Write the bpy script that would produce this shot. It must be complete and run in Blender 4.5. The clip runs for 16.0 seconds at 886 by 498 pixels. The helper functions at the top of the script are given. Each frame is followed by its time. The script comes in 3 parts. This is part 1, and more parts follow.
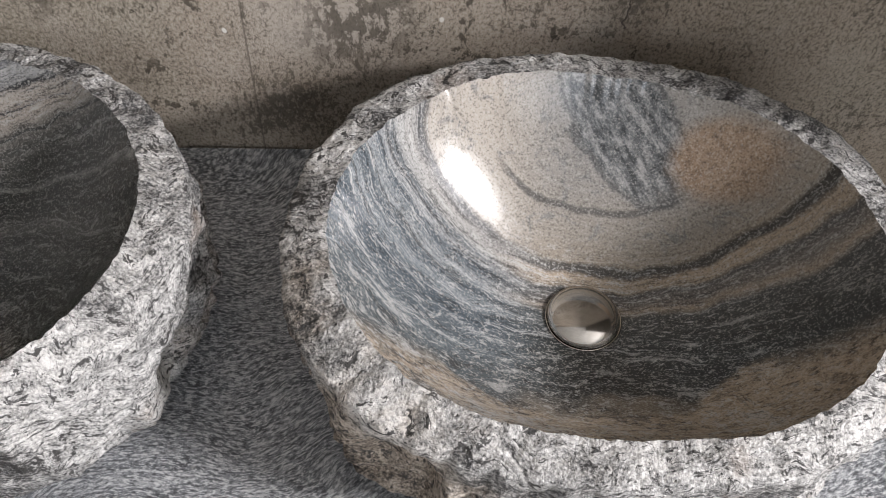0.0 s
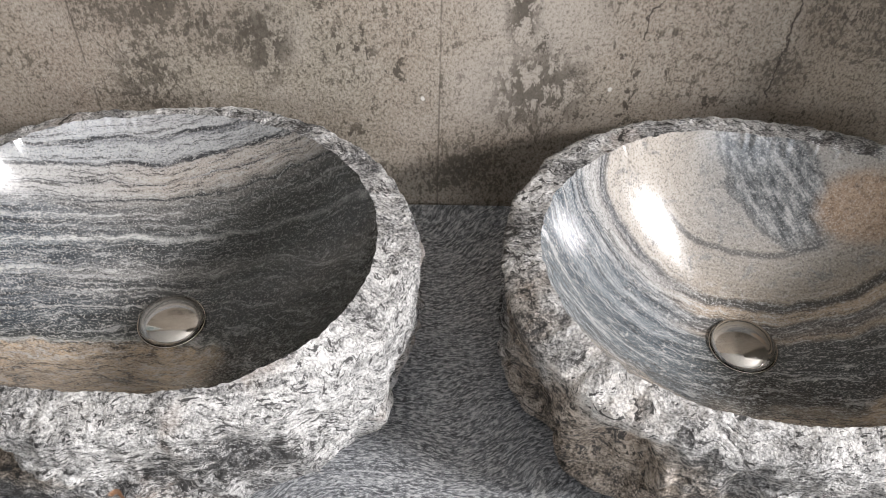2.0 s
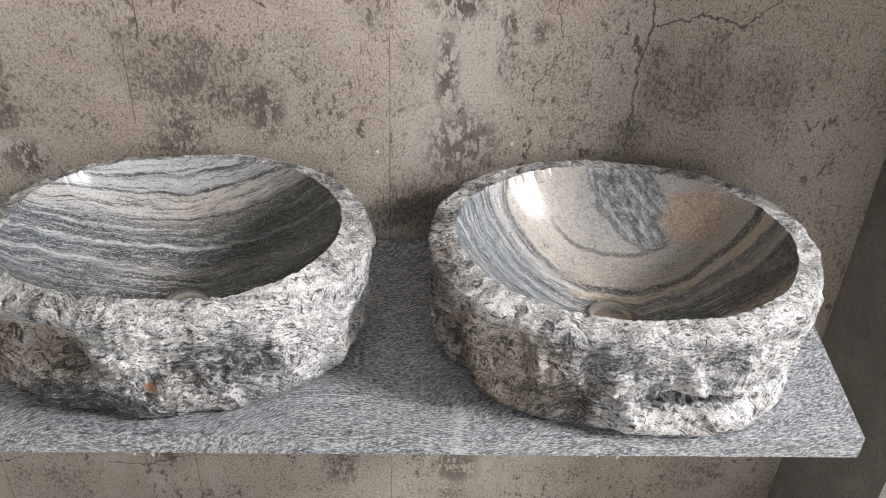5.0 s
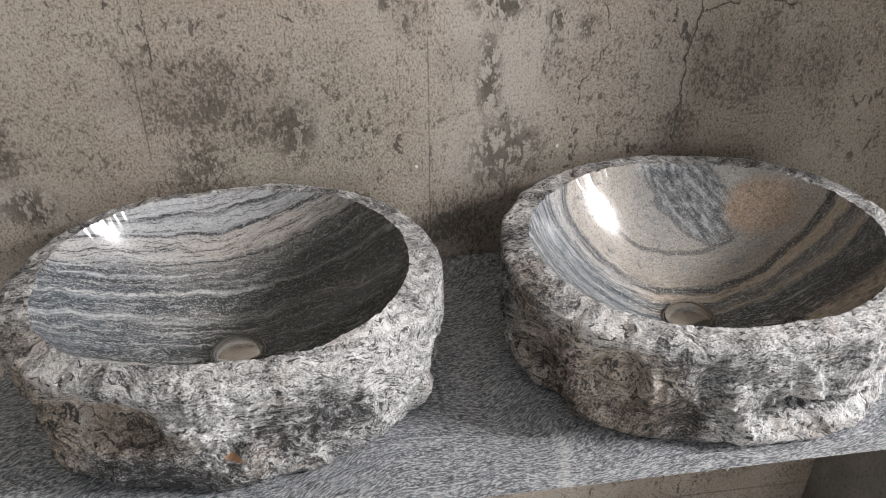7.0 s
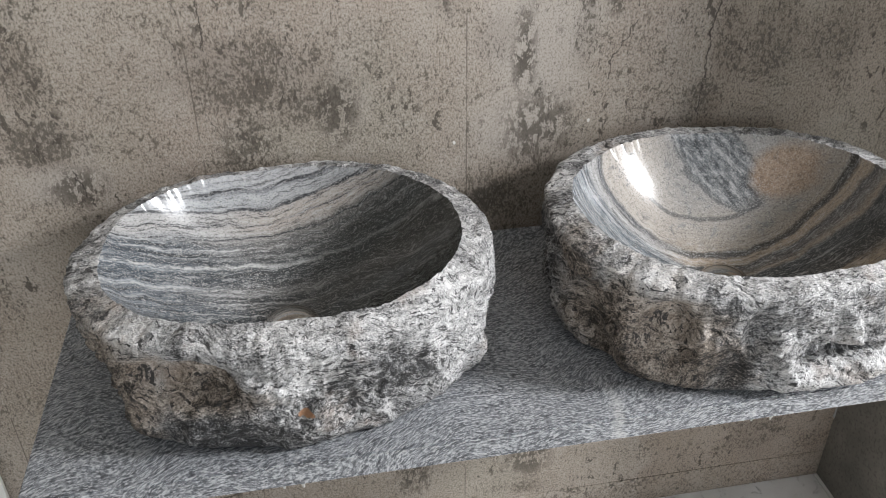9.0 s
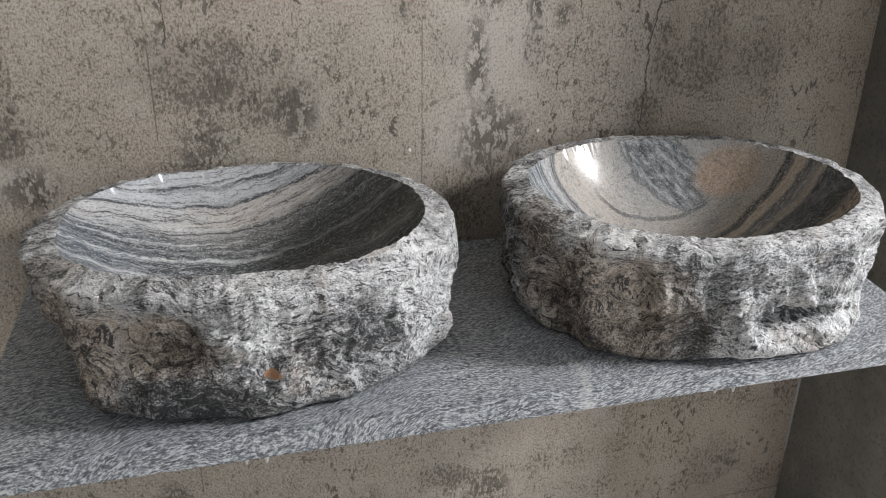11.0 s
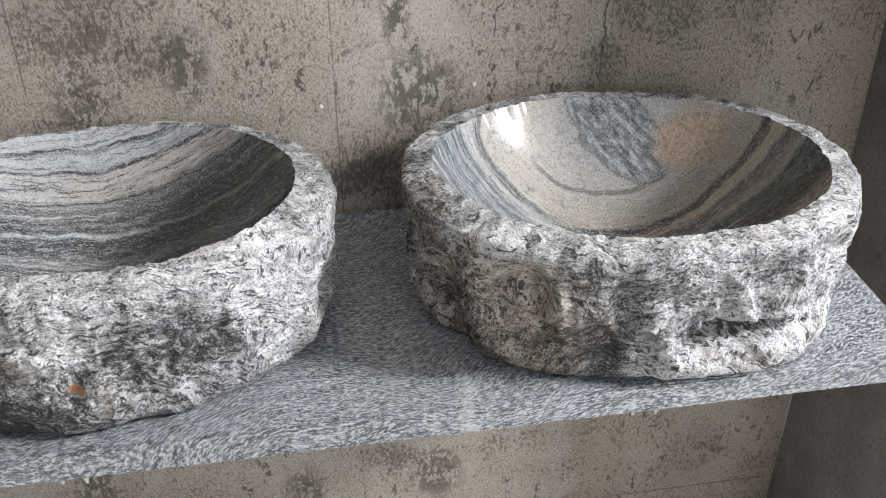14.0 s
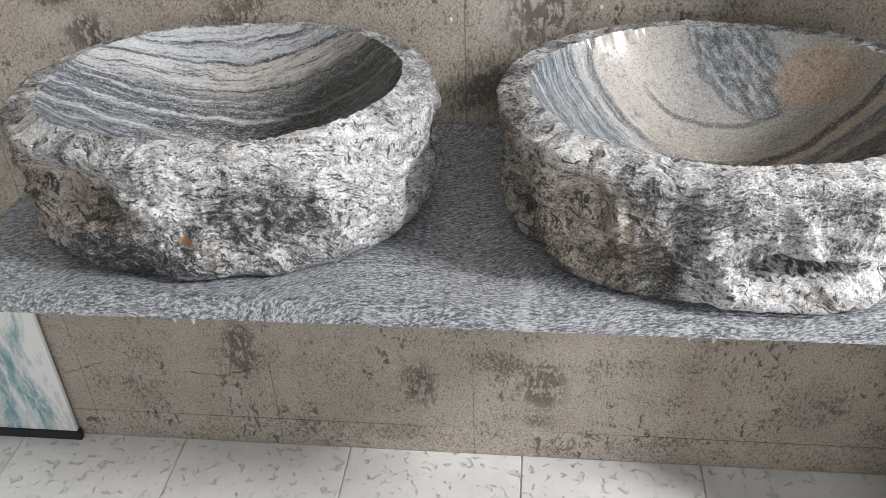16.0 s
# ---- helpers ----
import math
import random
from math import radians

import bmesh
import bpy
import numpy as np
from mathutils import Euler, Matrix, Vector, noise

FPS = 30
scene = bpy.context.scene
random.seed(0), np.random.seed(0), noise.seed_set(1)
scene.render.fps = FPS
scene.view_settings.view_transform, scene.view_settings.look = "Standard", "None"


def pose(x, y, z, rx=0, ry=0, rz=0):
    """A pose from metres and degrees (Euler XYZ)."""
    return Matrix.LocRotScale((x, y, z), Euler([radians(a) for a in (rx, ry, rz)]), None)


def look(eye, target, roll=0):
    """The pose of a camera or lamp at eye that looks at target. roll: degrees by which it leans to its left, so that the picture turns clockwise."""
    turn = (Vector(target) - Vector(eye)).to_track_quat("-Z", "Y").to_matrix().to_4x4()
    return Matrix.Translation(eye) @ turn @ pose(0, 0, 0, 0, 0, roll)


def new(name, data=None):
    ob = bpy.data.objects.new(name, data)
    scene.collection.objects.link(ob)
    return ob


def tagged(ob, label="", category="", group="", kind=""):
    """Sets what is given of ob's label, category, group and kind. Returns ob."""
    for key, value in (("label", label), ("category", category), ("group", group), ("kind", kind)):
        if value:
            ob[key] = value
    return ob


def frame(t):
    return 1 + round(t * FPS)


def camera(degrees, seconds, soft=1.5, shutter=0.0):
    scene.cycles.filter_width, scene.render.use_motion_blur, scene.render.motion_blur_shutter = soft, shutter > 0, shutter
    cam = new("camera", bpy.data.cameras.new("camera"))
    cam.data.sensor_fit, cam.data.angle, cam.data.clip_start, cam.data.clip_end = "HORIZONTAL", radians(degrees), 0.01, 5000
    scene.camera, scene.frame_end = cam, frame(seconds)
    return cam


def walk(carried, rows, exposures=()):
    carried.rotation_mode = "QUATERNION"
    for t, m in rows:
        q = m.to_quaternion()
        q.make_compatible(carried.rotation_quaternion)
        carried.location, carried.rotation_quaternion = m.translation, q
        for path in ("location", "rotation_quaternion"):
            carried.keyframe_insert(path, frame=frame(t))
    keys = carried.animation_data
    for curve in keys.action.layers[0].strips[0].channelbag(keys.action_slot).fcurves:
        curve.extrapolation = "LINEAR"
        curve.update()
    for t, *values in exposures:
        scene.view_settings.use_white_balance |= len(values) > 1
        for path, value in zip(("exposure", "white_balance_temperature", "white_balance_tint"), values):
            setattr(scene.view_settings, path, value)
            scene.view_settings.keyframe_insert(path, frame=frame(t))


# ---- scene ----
cam = camera(54.1, 16.0, soft=0.6)
PATH = [
    (0, (0.168, -0.637, 1.366), (0.253, 0.55, -0.242), 3.7),
    (0.5, (0.113, -0.67, 1.37), (0.09, 0.563, -0.204), 3.3),
    (1, (0.078, -0.697, 1.377), (0.006, 0.577, -0.163), 2.9),
    (1.5, (0.043, -0.731, 1.394), (-0.008, 0.594, -0.104), 1.8),
    (2, (0.012, -0.759, 1.404), (0.039, 0.617, -0.047), 1.8),
    (2.5, (-0.038, -0.806, 1.401), (0.049, 0.606, -0.012), 2.0),
    (3, (-0.062, -0.877, 1.413), (0.085, 0.58, 0.051), 1.4),
    (3.5, (-0.054, -0.957, 1.436), (0.168, 0.56, 0.151), 2.6),
    (3.7, (-0.042, -0.986, 1.444), (0.184, 0.557, 0.192), 2.7),
    (5.8, (0.086, -1.203, 1.422), (0.075, 0.502, 0.377), 1.8),
    (6, (0.074, -1.19, 1.423), (0.066, 0.519, 0.385), 1.8),
    (6.5, (0.0, -1.125, 1.424), (0.061, 0.574, 0.371), 0.9),
    (7, (-0.113, -1.055, 1.419), (0.119, 0.584, 0.296), -0.3),
    (7.5, (-0.117, -1.02, 1.403), (0.185, 0.562, 0.218), 1.3),
    (8, (-0.094, -1.006, 1.383), (0.134, 0.587, 0.195), 1.6),
    (8.5, (-0.137, -1.047, 1.386), (0.1, 0.589, 0.26), 0.7),
    (8.7, (-0.173, -1.072, 1.398), (0.081, 0.569, 0.283), -0.0),
    (10.8, (-0.268, -1.191, 1.252), (0.193, 0.558, 0.397), 0.4),
    (11, (-0.266, -1.192, 1.236), (0.203, 0.566, 0.405), 0.7),
    (11.5, (-0.252, -1.181, 1.225), (0.22, 0.583, 0.408), 0.5),
    (12, (-0.192, -1.137, 1.228), (0.265, 0.632, 0.415), 0.1),
    (12.5, (-0.115, -1.077, 1.227), (0.221, 0.702, 0.378), -0.3),
    (13, (-0.074, -1.054, 1.23), (0.154, 0.693, 0.283), -0.9),
    (13.5, (-0.078, -1.05, 1.225), (0.182, 0.671, 0.24), -2.0),
    (14, (-0.013, -1.062, 1.239), (0.257, 0.644, 0.23), -0.6),
    (14.5, (0.118, -1.103, 1.247), (0.195, 0.623, 0.239), 0.9),
    (15, (0.164, -1.15, 1.26), (0.102, 0.575, 0.251), -0.3),
    (15.5, (0.15, -1.157, 1.251), (0.003, 0.538, 0.2), -0.8),
    (16, (0.12, -1.136, 1.237), (-0.09, 0.508, 0.117), -2.5),
]
EXPOSURES = [
    (0.0, 0.0, 6500, 13), (1.0, 0.20, 6480, 12), (2.0, 0.30, 6480, 12), (3.0, 0.36, 6450, 12), (3.7, 0.34, 6450, 12), (6.0, 0.12, 6500, 12), (7.5, -0.04, 6400, 12),
    (8.5, 0.10, 6250, 10), (11.0, -0.06, 6250, 10), (12.0, 0.0, 6200, 10), (13.0, 0.20, 6150, 10), (15.0, 0.25, 6200, 10), (16.0, 0.20, 6250, 10),
]
walk(cam, [(t, look(eye, target, roll)) for t, eye, target, roll in PATH], EXPOSURES)

# ---- light ----
SHELF = 0.685          # top of the stone shelf
world = bpy.data.worlds.new("sky")
scene.world = world
world.use_nodes = True
sky = world.node_tree.nodes.new("ShaderNodeTexSky")
sky.sky_type, sky.sun_disc = "NISHITA", False
sky.sun_elevation, sky.sun_rotation = radians(38), radians(140)
back = world.node_tree.nodes["Background"]
world.node_tree.links.new(sky.outputs[0], back.inputs[0])
back.inputs[1].default_value = 0.12


def window_light(name, place, target, sx, sy, power, colour):
    lamp = bpy.data.lights.new(name, "AREA")
    lamp.shape, lamp.size, lamp.size_y, lamp.energy, lamp.color = "RECTANGLE", sx, sy, power, colour
    ob = new(name, lamp)
    ob.matrix_world = look(place, target)
    return ob


window_light("daylight_window", (2.66, -1.27, 2.34), (0.1, -0.2, 0.8), 0.46, 0.40, 123, (1.0, 0.985, 0.975))
window_light("daylight_door", (1.2, -4.35, 1.5), (-0.1, 0.0, 0.9), 2.2, 2.1, 38, (0.955, 0.98, 1.0))


# ---- materials ----
class Nodes:
    """A small writer of node materials."""

    def __init__(self, name):
        self.m = bpy.data.materials.new(name)
        self.m.use_nodes = True
        self.t = self.m.node_tree
        self.b = self.t.nodes["Principled BSDF"]
        self.co = self.t.nodes.new("ShaderNodeTexCoord").outputs["Object"]

    def put(self, socket, v):
        if isinstance(v, bpy.types.NodeSocket):
            self.t.links.new(v, socket)
        elif isinstance(v, (tuple, list)) and len(v) == 3 and socket.type == "RGBA":
            socket.default_value = (*v, 1)
        else:
            socket.default_value = v

    def math(self, op, a, b=0.0, c=0.0, clamp=False):
        n = self.t.nodes.new("ShaderNodeMath")
        n.operation, n.use_clamp = op, clamp
        for s, v in zip(n.inputs, (a, b, c)):
            self.put(s, v)
        return n.outputs[0]

    def vec(self, op, a, b=(0, 0, 0)):
        n = self.t.nodes.new("ShaderNodeVectorMath")
        n.operation = op
        self.put(n.inputs[0], a)
        self.put(n.inputs[3 if op == "SCALE" else 1], b)
        return n.outputs["Value" if op in ("LENGTH", "DISTANCE") else "Vector"]

    def split(self, v):
        n = self.t.nodes.new("ShaderNodeSeparateXYZ")
        self.put(n.inputs[0], v)
        return n.outputs

    def join(self, x, y, z):
        n = self.t.nodes.new("ShaderNodeCombineXYZ")
        for s, v in zip(n.inputs, (x, y, z)):
            self.put(s, v)
        return n.outputs[0]

    def noise(self, co, scale, detail=4.0, rough=0.55, colour=False, bend=0.0):
        n = self.t.nodes.new("ShaderNodeTexNoise")
        self.put(n.inputs["Vector"], co)
        for k, v in (("Scale", scale), ("Detail", detail), ("Roughness", rough), ("Distortion", bend)):
            self.put(n.inputs[k], v)
        return n.outputs["Color" if colour else "Fac"]

    def cells(self, co, scale, feature="F1", out="Distance"):
        n = self.t.nodes.new("ShaderNodeTexVoronoi")
        n.feature = feature
        self.put(n.inputs["Vector"], co)
        self.put(n.inputs["Scale"], scale)
        return n.outputs[out]

    def ramp(self, f, *stops):
        n = self.t.nodes.new("ShaderNodeValToRGB")
        e = n.color_ramp.elements
        while len(e) < len(stops):
            e.new(1.0)
        for el, (p, c) in zip(e, stops):
            el.position = p
            el.color = (*c, 1) if isinstance(c, tuple) else (c, c, c, 1)
        self.put(n.inputs[0], f)
        return n.outputs[0]

    def band(self, f, a, b, lo=0.0, hi=1.0):
        n = self.t.nodes.new("ShaderNodeMapRange")
        n.interpolation_type = "SMOOTHSTEP"
        for s, v in zip(n.inputs, (f, a, b, lo, hi)):
            self.put(s, v)
        return n.outputs[0]

    def mix(self, f, a, b, how="MIX"):
        n = self.t.nodes.new("ShaderNodeMix")
        n.data_type, n.blend_type = "RGBA", how
        self.put(n.inputs[0], f)
        self.put(n.inputs[6], a)
        self.put(n.inputs[7], b)
        return n.outputs[2]

    def blob(self, co, place, size, ragged=0.6, scale=25.0, soft=0.35):
        """A ragged spot, 1 inside, 0 outside."""
        d = self.vec("LENGTH", self.vec("DIVIDE", self.vec("SUBTRACT", co, place), size))
        n = self.noise(co, scale, 5.0, 0.65)
        d = self.math("ADD", d, self.math("MULTIPLY", self.math("SUBTRACT", n, 0.5), ragged * 2))
        return self.band(d, 1.0 - soft, 1.0 + soft, 1.0, 0.0)

    def done(self, colour, rough, bump=None, height=0.002, metal=0.0, spec=None):
        self.put(self.b.inputs["Base Color"], colour)
        self.put(self.b.inputs["Roughness"], rough)
        self.put(self.b.inputs["Metallic"], metal)
        if spec is not None:
            self.put(self.b.inputs["Specular IOR Level"], spec)
        if bump is not None:
            n = self.t.nodes.new("ShaderNodeBump")
            n.inputs["Distance"].default_value = height
            self.put(n.inputs["Height"], bump)
            self.t.links.new(n.outputs[0], self.b.inputs["Normal"])
        return self.m


def concrete_paper(name, blobs=(), cracks=(), pale=(), dots=()):
    """Printed concrete: greige ground, wormy grain, flaked dark spots, streaks, cracks, paper joints, browner shaded
    right part.
    """
    k = Nodes(name)
    co = k.co
    x, y, z = k.split(co)
    tall = k.join(x, y, k.math("MULTIPLY", z, 0.62))
    big = k.noise(co, 3.4, 5, 0.62)
    mid = k.noise(tall, 17, 7, 0.68)
    worm = k.noise(k.join(x, y, k.math("MULTIPLY", z, 0.8)), 340, 3, 0.7, bend=0.2)
    c = k.ramp(big, (0.32, (0.282, 0.234, 0.184)), (0.5, (0.345, 0.294, 0.238)), (0.66, (0.40, 0.348, 0.288)))
    c = k.mix(k.band(k.noise(co, 2.2, 3), 0.46, 0.66, 0.0, 0.4), c, (0.375, 0.296, 0.248))
    c = k.mix(k.band(k.noise(k.vec("ADD", co, (5.0, 0.0, 2.0)), 3.0, 3), 0.52, 0.68, 0.0, 0.35), c, (0.27, 0.262, 0.208))
    light = k.band(mid, 0.46, 0.64, 0.0, 0.35)
    for place, size in pale:
        light = k.math("MAXIMUM", light, k.math("MULTIPLY", k.blob(co, place, size, 0.7, 12, 0.5), 0.75))
    c = k.mix(light, c, (0.45, 0.405, 0.358))
    # pits and flakes crowd together inside the worn spots and the painted shadow spots
    crowd = k.math("MULTIPLY", k.math("SUBTRACT", k.noise(k.join(x, y, k.math("MULTIPLY", z, 1.3)), 9, 7, 0.7), 0.5), 0.50)
    crowd = k.math("SUBTRACT", crowd, k.math("MULTIPLY", light, 0.05))
    crisp_spots = 0.0
    worn_shaded = 0.0
    for place, size, amount, crisp in blobs:
        spot = k.math("MULTIPLY", k.blob(co, place, size, 0.6, 22, 0.55), amount)
        if crisp:
            crisp_spots = k.math("MAXIMUM", crisp_spots, spot)
        else:
            worn_shaded = k.math("MAXIMUM", worn_shaded, spot)
    crowd = k.math("ADD", crowd, k.math("ADD", k.math("MULTIPLY", worn_shaded, 0.095), k.math("MULTIPLY", crisp_spots, 0.03)))
    pit = k.noise(tall, 170, 7, 0.78, bend=0.15)
    flake = k.noise(tall, 62, 7, 0.68, bend=0.3)
    pits = k.band(k.math("ADD", pit, crowd), 0.56, 0.59)
    tops = k.band(k.math("ADD", pit, k.math("MULTIPLY", crowd, 0.5)), 0.455, 0.415)
    c = k.mix(k.math("MULTIPLY", tops, 0.45), c, (0.47, 0.42, 0.365))
    c = k.mix(k.band(worm, 0.52, 0.58, 0.0, 0.55), c, (0.50, 0.45, 0.39))
    c = k.mix(k.math("MULTIPLY", k.band(worm, 0.47, 0.40, 0.0, 0.6), k.math("SUBTRACT", 1.0, k.math("MULTIPLY", light, 0.4))), c, (0.088, 0.073, 0.056))
    c = k.mix(k.math("MULTIPLY", worn_shaded, 0.36), c, (0.14, 0.112, 0.088))
    c = k.mix(k.math("MULTIPLY", pits, 0.72), c, (0.072, 0.060, 0.045))
    dark = k.math("MULTIPLY", k.band(flake, 0.575, 0.59), k.band(k.noise(co, 6.5, 3), 0.49, 0.57))
    dark = k.math("MAXIMUM", dark, k.math("MULTIPLY", crisp_spots, k.band(k.math("ADD", k.math("MULTIPLY", flake, 0.7), k.math("MULTIPLY", pit, 0.3)), 0.475, 0.492)))
    c = k.mix(k.math("MULTIPLY", dark, 0.86), c, (0.075, 0.062, 0.047))
    wob = k.vec("SCALE", k.vec("SUBTRACT", k.noise(co, 60, 4, 0.6, True), (0.5, 0.5, 0.5)), 0.022)
    flat = k.vec("MULTIPLY", k.vec("ADD", co, wob), (1, 0, 1))
    line = 0.0
    for a, b, w in cracks:
        a, b = Vector((a[0], 0, a[1])), Vector((b[0], 0, b[1]))
        d = b - a
        pa = k.vec("SUBTRACT", flat, tuple(a))
        n = k.t.nodes.new("ShaderNodeVectorMath")
        n.operation = "DOT_PRODUCT"
        k.put(n.inputs[0], pa)
        k.put(n.inputs[1], tuple(d / d.length_squared))
        h = k.math("MULTIPLY", n.outputs["Value"], 1.0, clamp=True)
        m = k.t.nodes.new("ShaderNodeVectorMath")
        m.operation = "SCALE"
        m.inputs[0].default_value = tuple(d)
        k.put(m.inputs["Scale"], h)
        line = k.math("MAXIMUM", line, k.band(k.vec("DISTANCE", pa, m.outputs["Vector"]), w * 0.4, w, 0.85, 0.0))
    stray = k.cells(k.vec("ADD", co, k.vec("SCALE", k.noise(co, 9, 5, 0.6, True), 0.12)), 3.1, "DISTANCE_TO_EDGE")
    line = k.math("MAXIMUM", line, k.math("MULTIPLY", k.band(stray, 0.0, 0.003, 0.45, 0.0), k.band(k.noise(co, 4.6, 2), 0.54, 0.6)))
    c = k.mix(line, c, (0.055, 0.043, 0.034))
    for dot in dots:
        c = k.mix(k.blob(co, dot, (0.0022, 0.05, 0.0030), 0.8, 300, 0.2), c, (0.72, 0.70, 0.66))
    for joint in (-1.078, -0.714, -0.350, 0.018):
        near = k.math("ABSOLUTE", k.math("SUBTRACT", x, joint))
        c = k.mix(k.math("MULTIPLY", k.band(near, 0.0005, 0.0013, 0.65, 0.0), k.band(k.noise(co, 25, 2), 0.35, 0.5)), c, (0.09, 0.075, 0.06))
    # browner print on the right, deepened by the side wall's shade put into the colour
    sheet_shade = k.band(k.math("ADD", x, k.math("MULTIPLY", k.math("SUBTRACT", k.noise(co, 22, 5), 0.5), 0.10)), 0.355, 0.40)
    c = k.mix(k.math("MULTIPLY", sheet_shade, 0.42), c, k.mix(1.0, c, (0.62, 0.54, 0.46), "MULTIPLY"))
    h = k.math("SUBTRACT", k.math("ADD", k.math("MULTIPLY", worm, 0.6), k.math("MULTIPLY", mid, 0.5)), k.math("ADD", k.math("MULTIPLY", dark, 0.4), line))
    return k.done(c, k.band(mid, 0.3, 0.7, 0.52, 0.72), h, 0.0010)


WALL_SPOTS = (
    ((-0.285, 0, 0.965), (0.085, 0.05, 0.045), 1.0, False), ((-0.20, 0, 0.93), (0.06, 0.05, 0.05), 0.7, False), ((-0.34, 0, 1.0), (0.03, 0.05, 0.02), 0.9, False),
    ((-0.555, 0, 0.89), (0.05, 0.05, 0.035), 1.0, False), ((-0.555, 0, 0.985), (0.03, 0.05, 0.05), 0.9, False), ((-0.52, 0, 0.82), (0.035, 0.05, 0.03), 0.9, True),
    ((-0.29, 0, 0.86), (0.035, 0.05, 0.04), 0.7, True), ((-0.165, 0, 0.90), (0.03, 0.05, 0.04), 0.9, True), ((-0.012, 0, 1.06), (0.025, 0.05, 0.04), 0.6, False),
    ((0.112, 0, 1.063), (0.035, 0.05, 0.022), 1.0, True), ((0.10, 0, 0.965), (0.016, 0.05, 0.055), 1.0, True), ((0.12, 0, 0.85), (0.05, 0.05, 0.05), 0.9, True),
    ((0.06, 0, 0.99), (0.03, 0.05, 0.03), 0.6, False), ((0.188, 0, 1.038), (0.016, 0.05, 0.014), 1.0, True), ((0.228, 0, 1.025), (0.014, 0.05, 0.016), 0.9, True),
    ((0.185, 0, 0.985), (0.016, 0.05, 0.045), 0.55, False), ((0.372, 0, 0.87), (0.028, 0.05, 0.035), 1.0, False), ((0.40, 0, 0.96), (0.03, 0.05, 0.06), 0.7, False),
    # last two of this row: sink shadow low on the wall, painted as spots
    ((0.47, 0, 0.96), (0.04, 0.05, 0.06), 0.85, False), ((0.565, 0, 0.95), (0.05, 0.05, 0.05), 0.7, False), ((0.06, 0, 0.75), (0.06, 0.05, 0.05), 0.6, False), ((0.17, 0, 0.80), (0.08, 0.05, 0.03), 0.6, False),
    ((-0.078, 0, 0.17), (0.03, 0.05, 0.05), 0.8, True), ((0.14, 0, 0.17), (0.04, 0.05, 0.05), 0.9, True), ((0.06, 0, 0.23), (0.045, 0.05, 0.03), 0.7, False), ((0.14, 0, 0.09), (0.03, 0.05, 0.015), 0.9, False),
    ((-0.40, 0, 0.23), (0.03, 0.05, 0.06), 0.9, True), ((-0.12, 0, 0.05), (0.06, 0.05, 0.02), 0.7, False), ((0.60, 0, 0.15), (0.06, 0.05, 0.06), 0.7, False),
)
WALL_PALE = (((0.12, 0, 1.02), (0.085, 0.05, 0.16)), ((0.09, 0, 0.86), (0.07, 0.05, 0.06)), ((-0.54, 0, 0.83), (0.05, 0.05, 0.03)))
WALL_CRACKS = (
    ((0.376, 1.12), (0.379, 1.034), 0.0022), ((0.379, 1.034), (0.369, 0.97), 0.0022), ((0.369, 0.97), (0.368, 0.85), 0.0014), ((0.379, 1.034), (0.444, 1.055), 0.0016), ((0.444, 1.055), (0.506, 1.042), 0.0016),
    ((0.506, 1.042), (0.568, 1.093), 0.0012), ((0.241, 1.09), (0.259, 1.018), 0.0012), ((0.259, 1.0), (0.223, 0.944), 0.0012), ((0.223, 0.944), (0.224, 0.917), 0.0010), ((-0.327, 1.09), (-0.326, 1.0), 0.0011),
    ((-0.523, 0.846), (-0.503, 0.789), 0.0013), ((-0.165, 1.063), (-0.148, 1.05), 0.0013), ((-0.512, 0.175), (-0.439, 0.168), 0.0014), ((-0.439, 0.168), (-0.376, 0.193), 0.0014), ((-0.752, 0.157), (-0.672, 0.187), 0.0012),
)
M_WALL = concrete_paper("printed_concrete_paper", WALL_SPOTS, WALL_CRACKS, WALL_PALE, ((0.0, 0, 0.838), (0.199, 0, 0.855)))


# Concrete wallpaper of the side wall, with that wall's shade mixed into its colour.
def shaded_paper():
    k = Nodes("shaded_concrete_paper")
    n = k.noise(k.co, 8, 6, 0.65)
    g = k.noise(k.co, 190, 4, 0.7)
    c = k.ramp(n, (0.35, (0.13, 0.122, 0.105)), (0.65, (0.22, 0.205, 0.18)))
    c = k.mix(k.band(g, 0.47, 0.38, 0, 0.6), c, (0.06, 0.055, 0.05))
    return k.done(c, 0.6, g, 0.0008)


M_SIDE = shaded_paper()
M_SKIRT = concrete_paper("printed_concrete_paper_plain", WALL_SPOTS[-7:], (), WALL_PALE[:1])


def plaster(name, base):
    k = Nodes(name)
    n = k.noise(k.co, 6, 5, 0.6)
    c = k.mix(k.band(n, 0.35, 0.7, 0, 1), base, tuple(v * 0.8 for v in base))
    return k.done(c, 0.8, k.noise(k.co, 60, 4), 0.001)


M_PLASTER = plaster("pale_plaster", (0.34, 0.335, 0.32))
M_CEILING = plaster("white_ceiling_paint", (0.80, 0.80, 0.79))


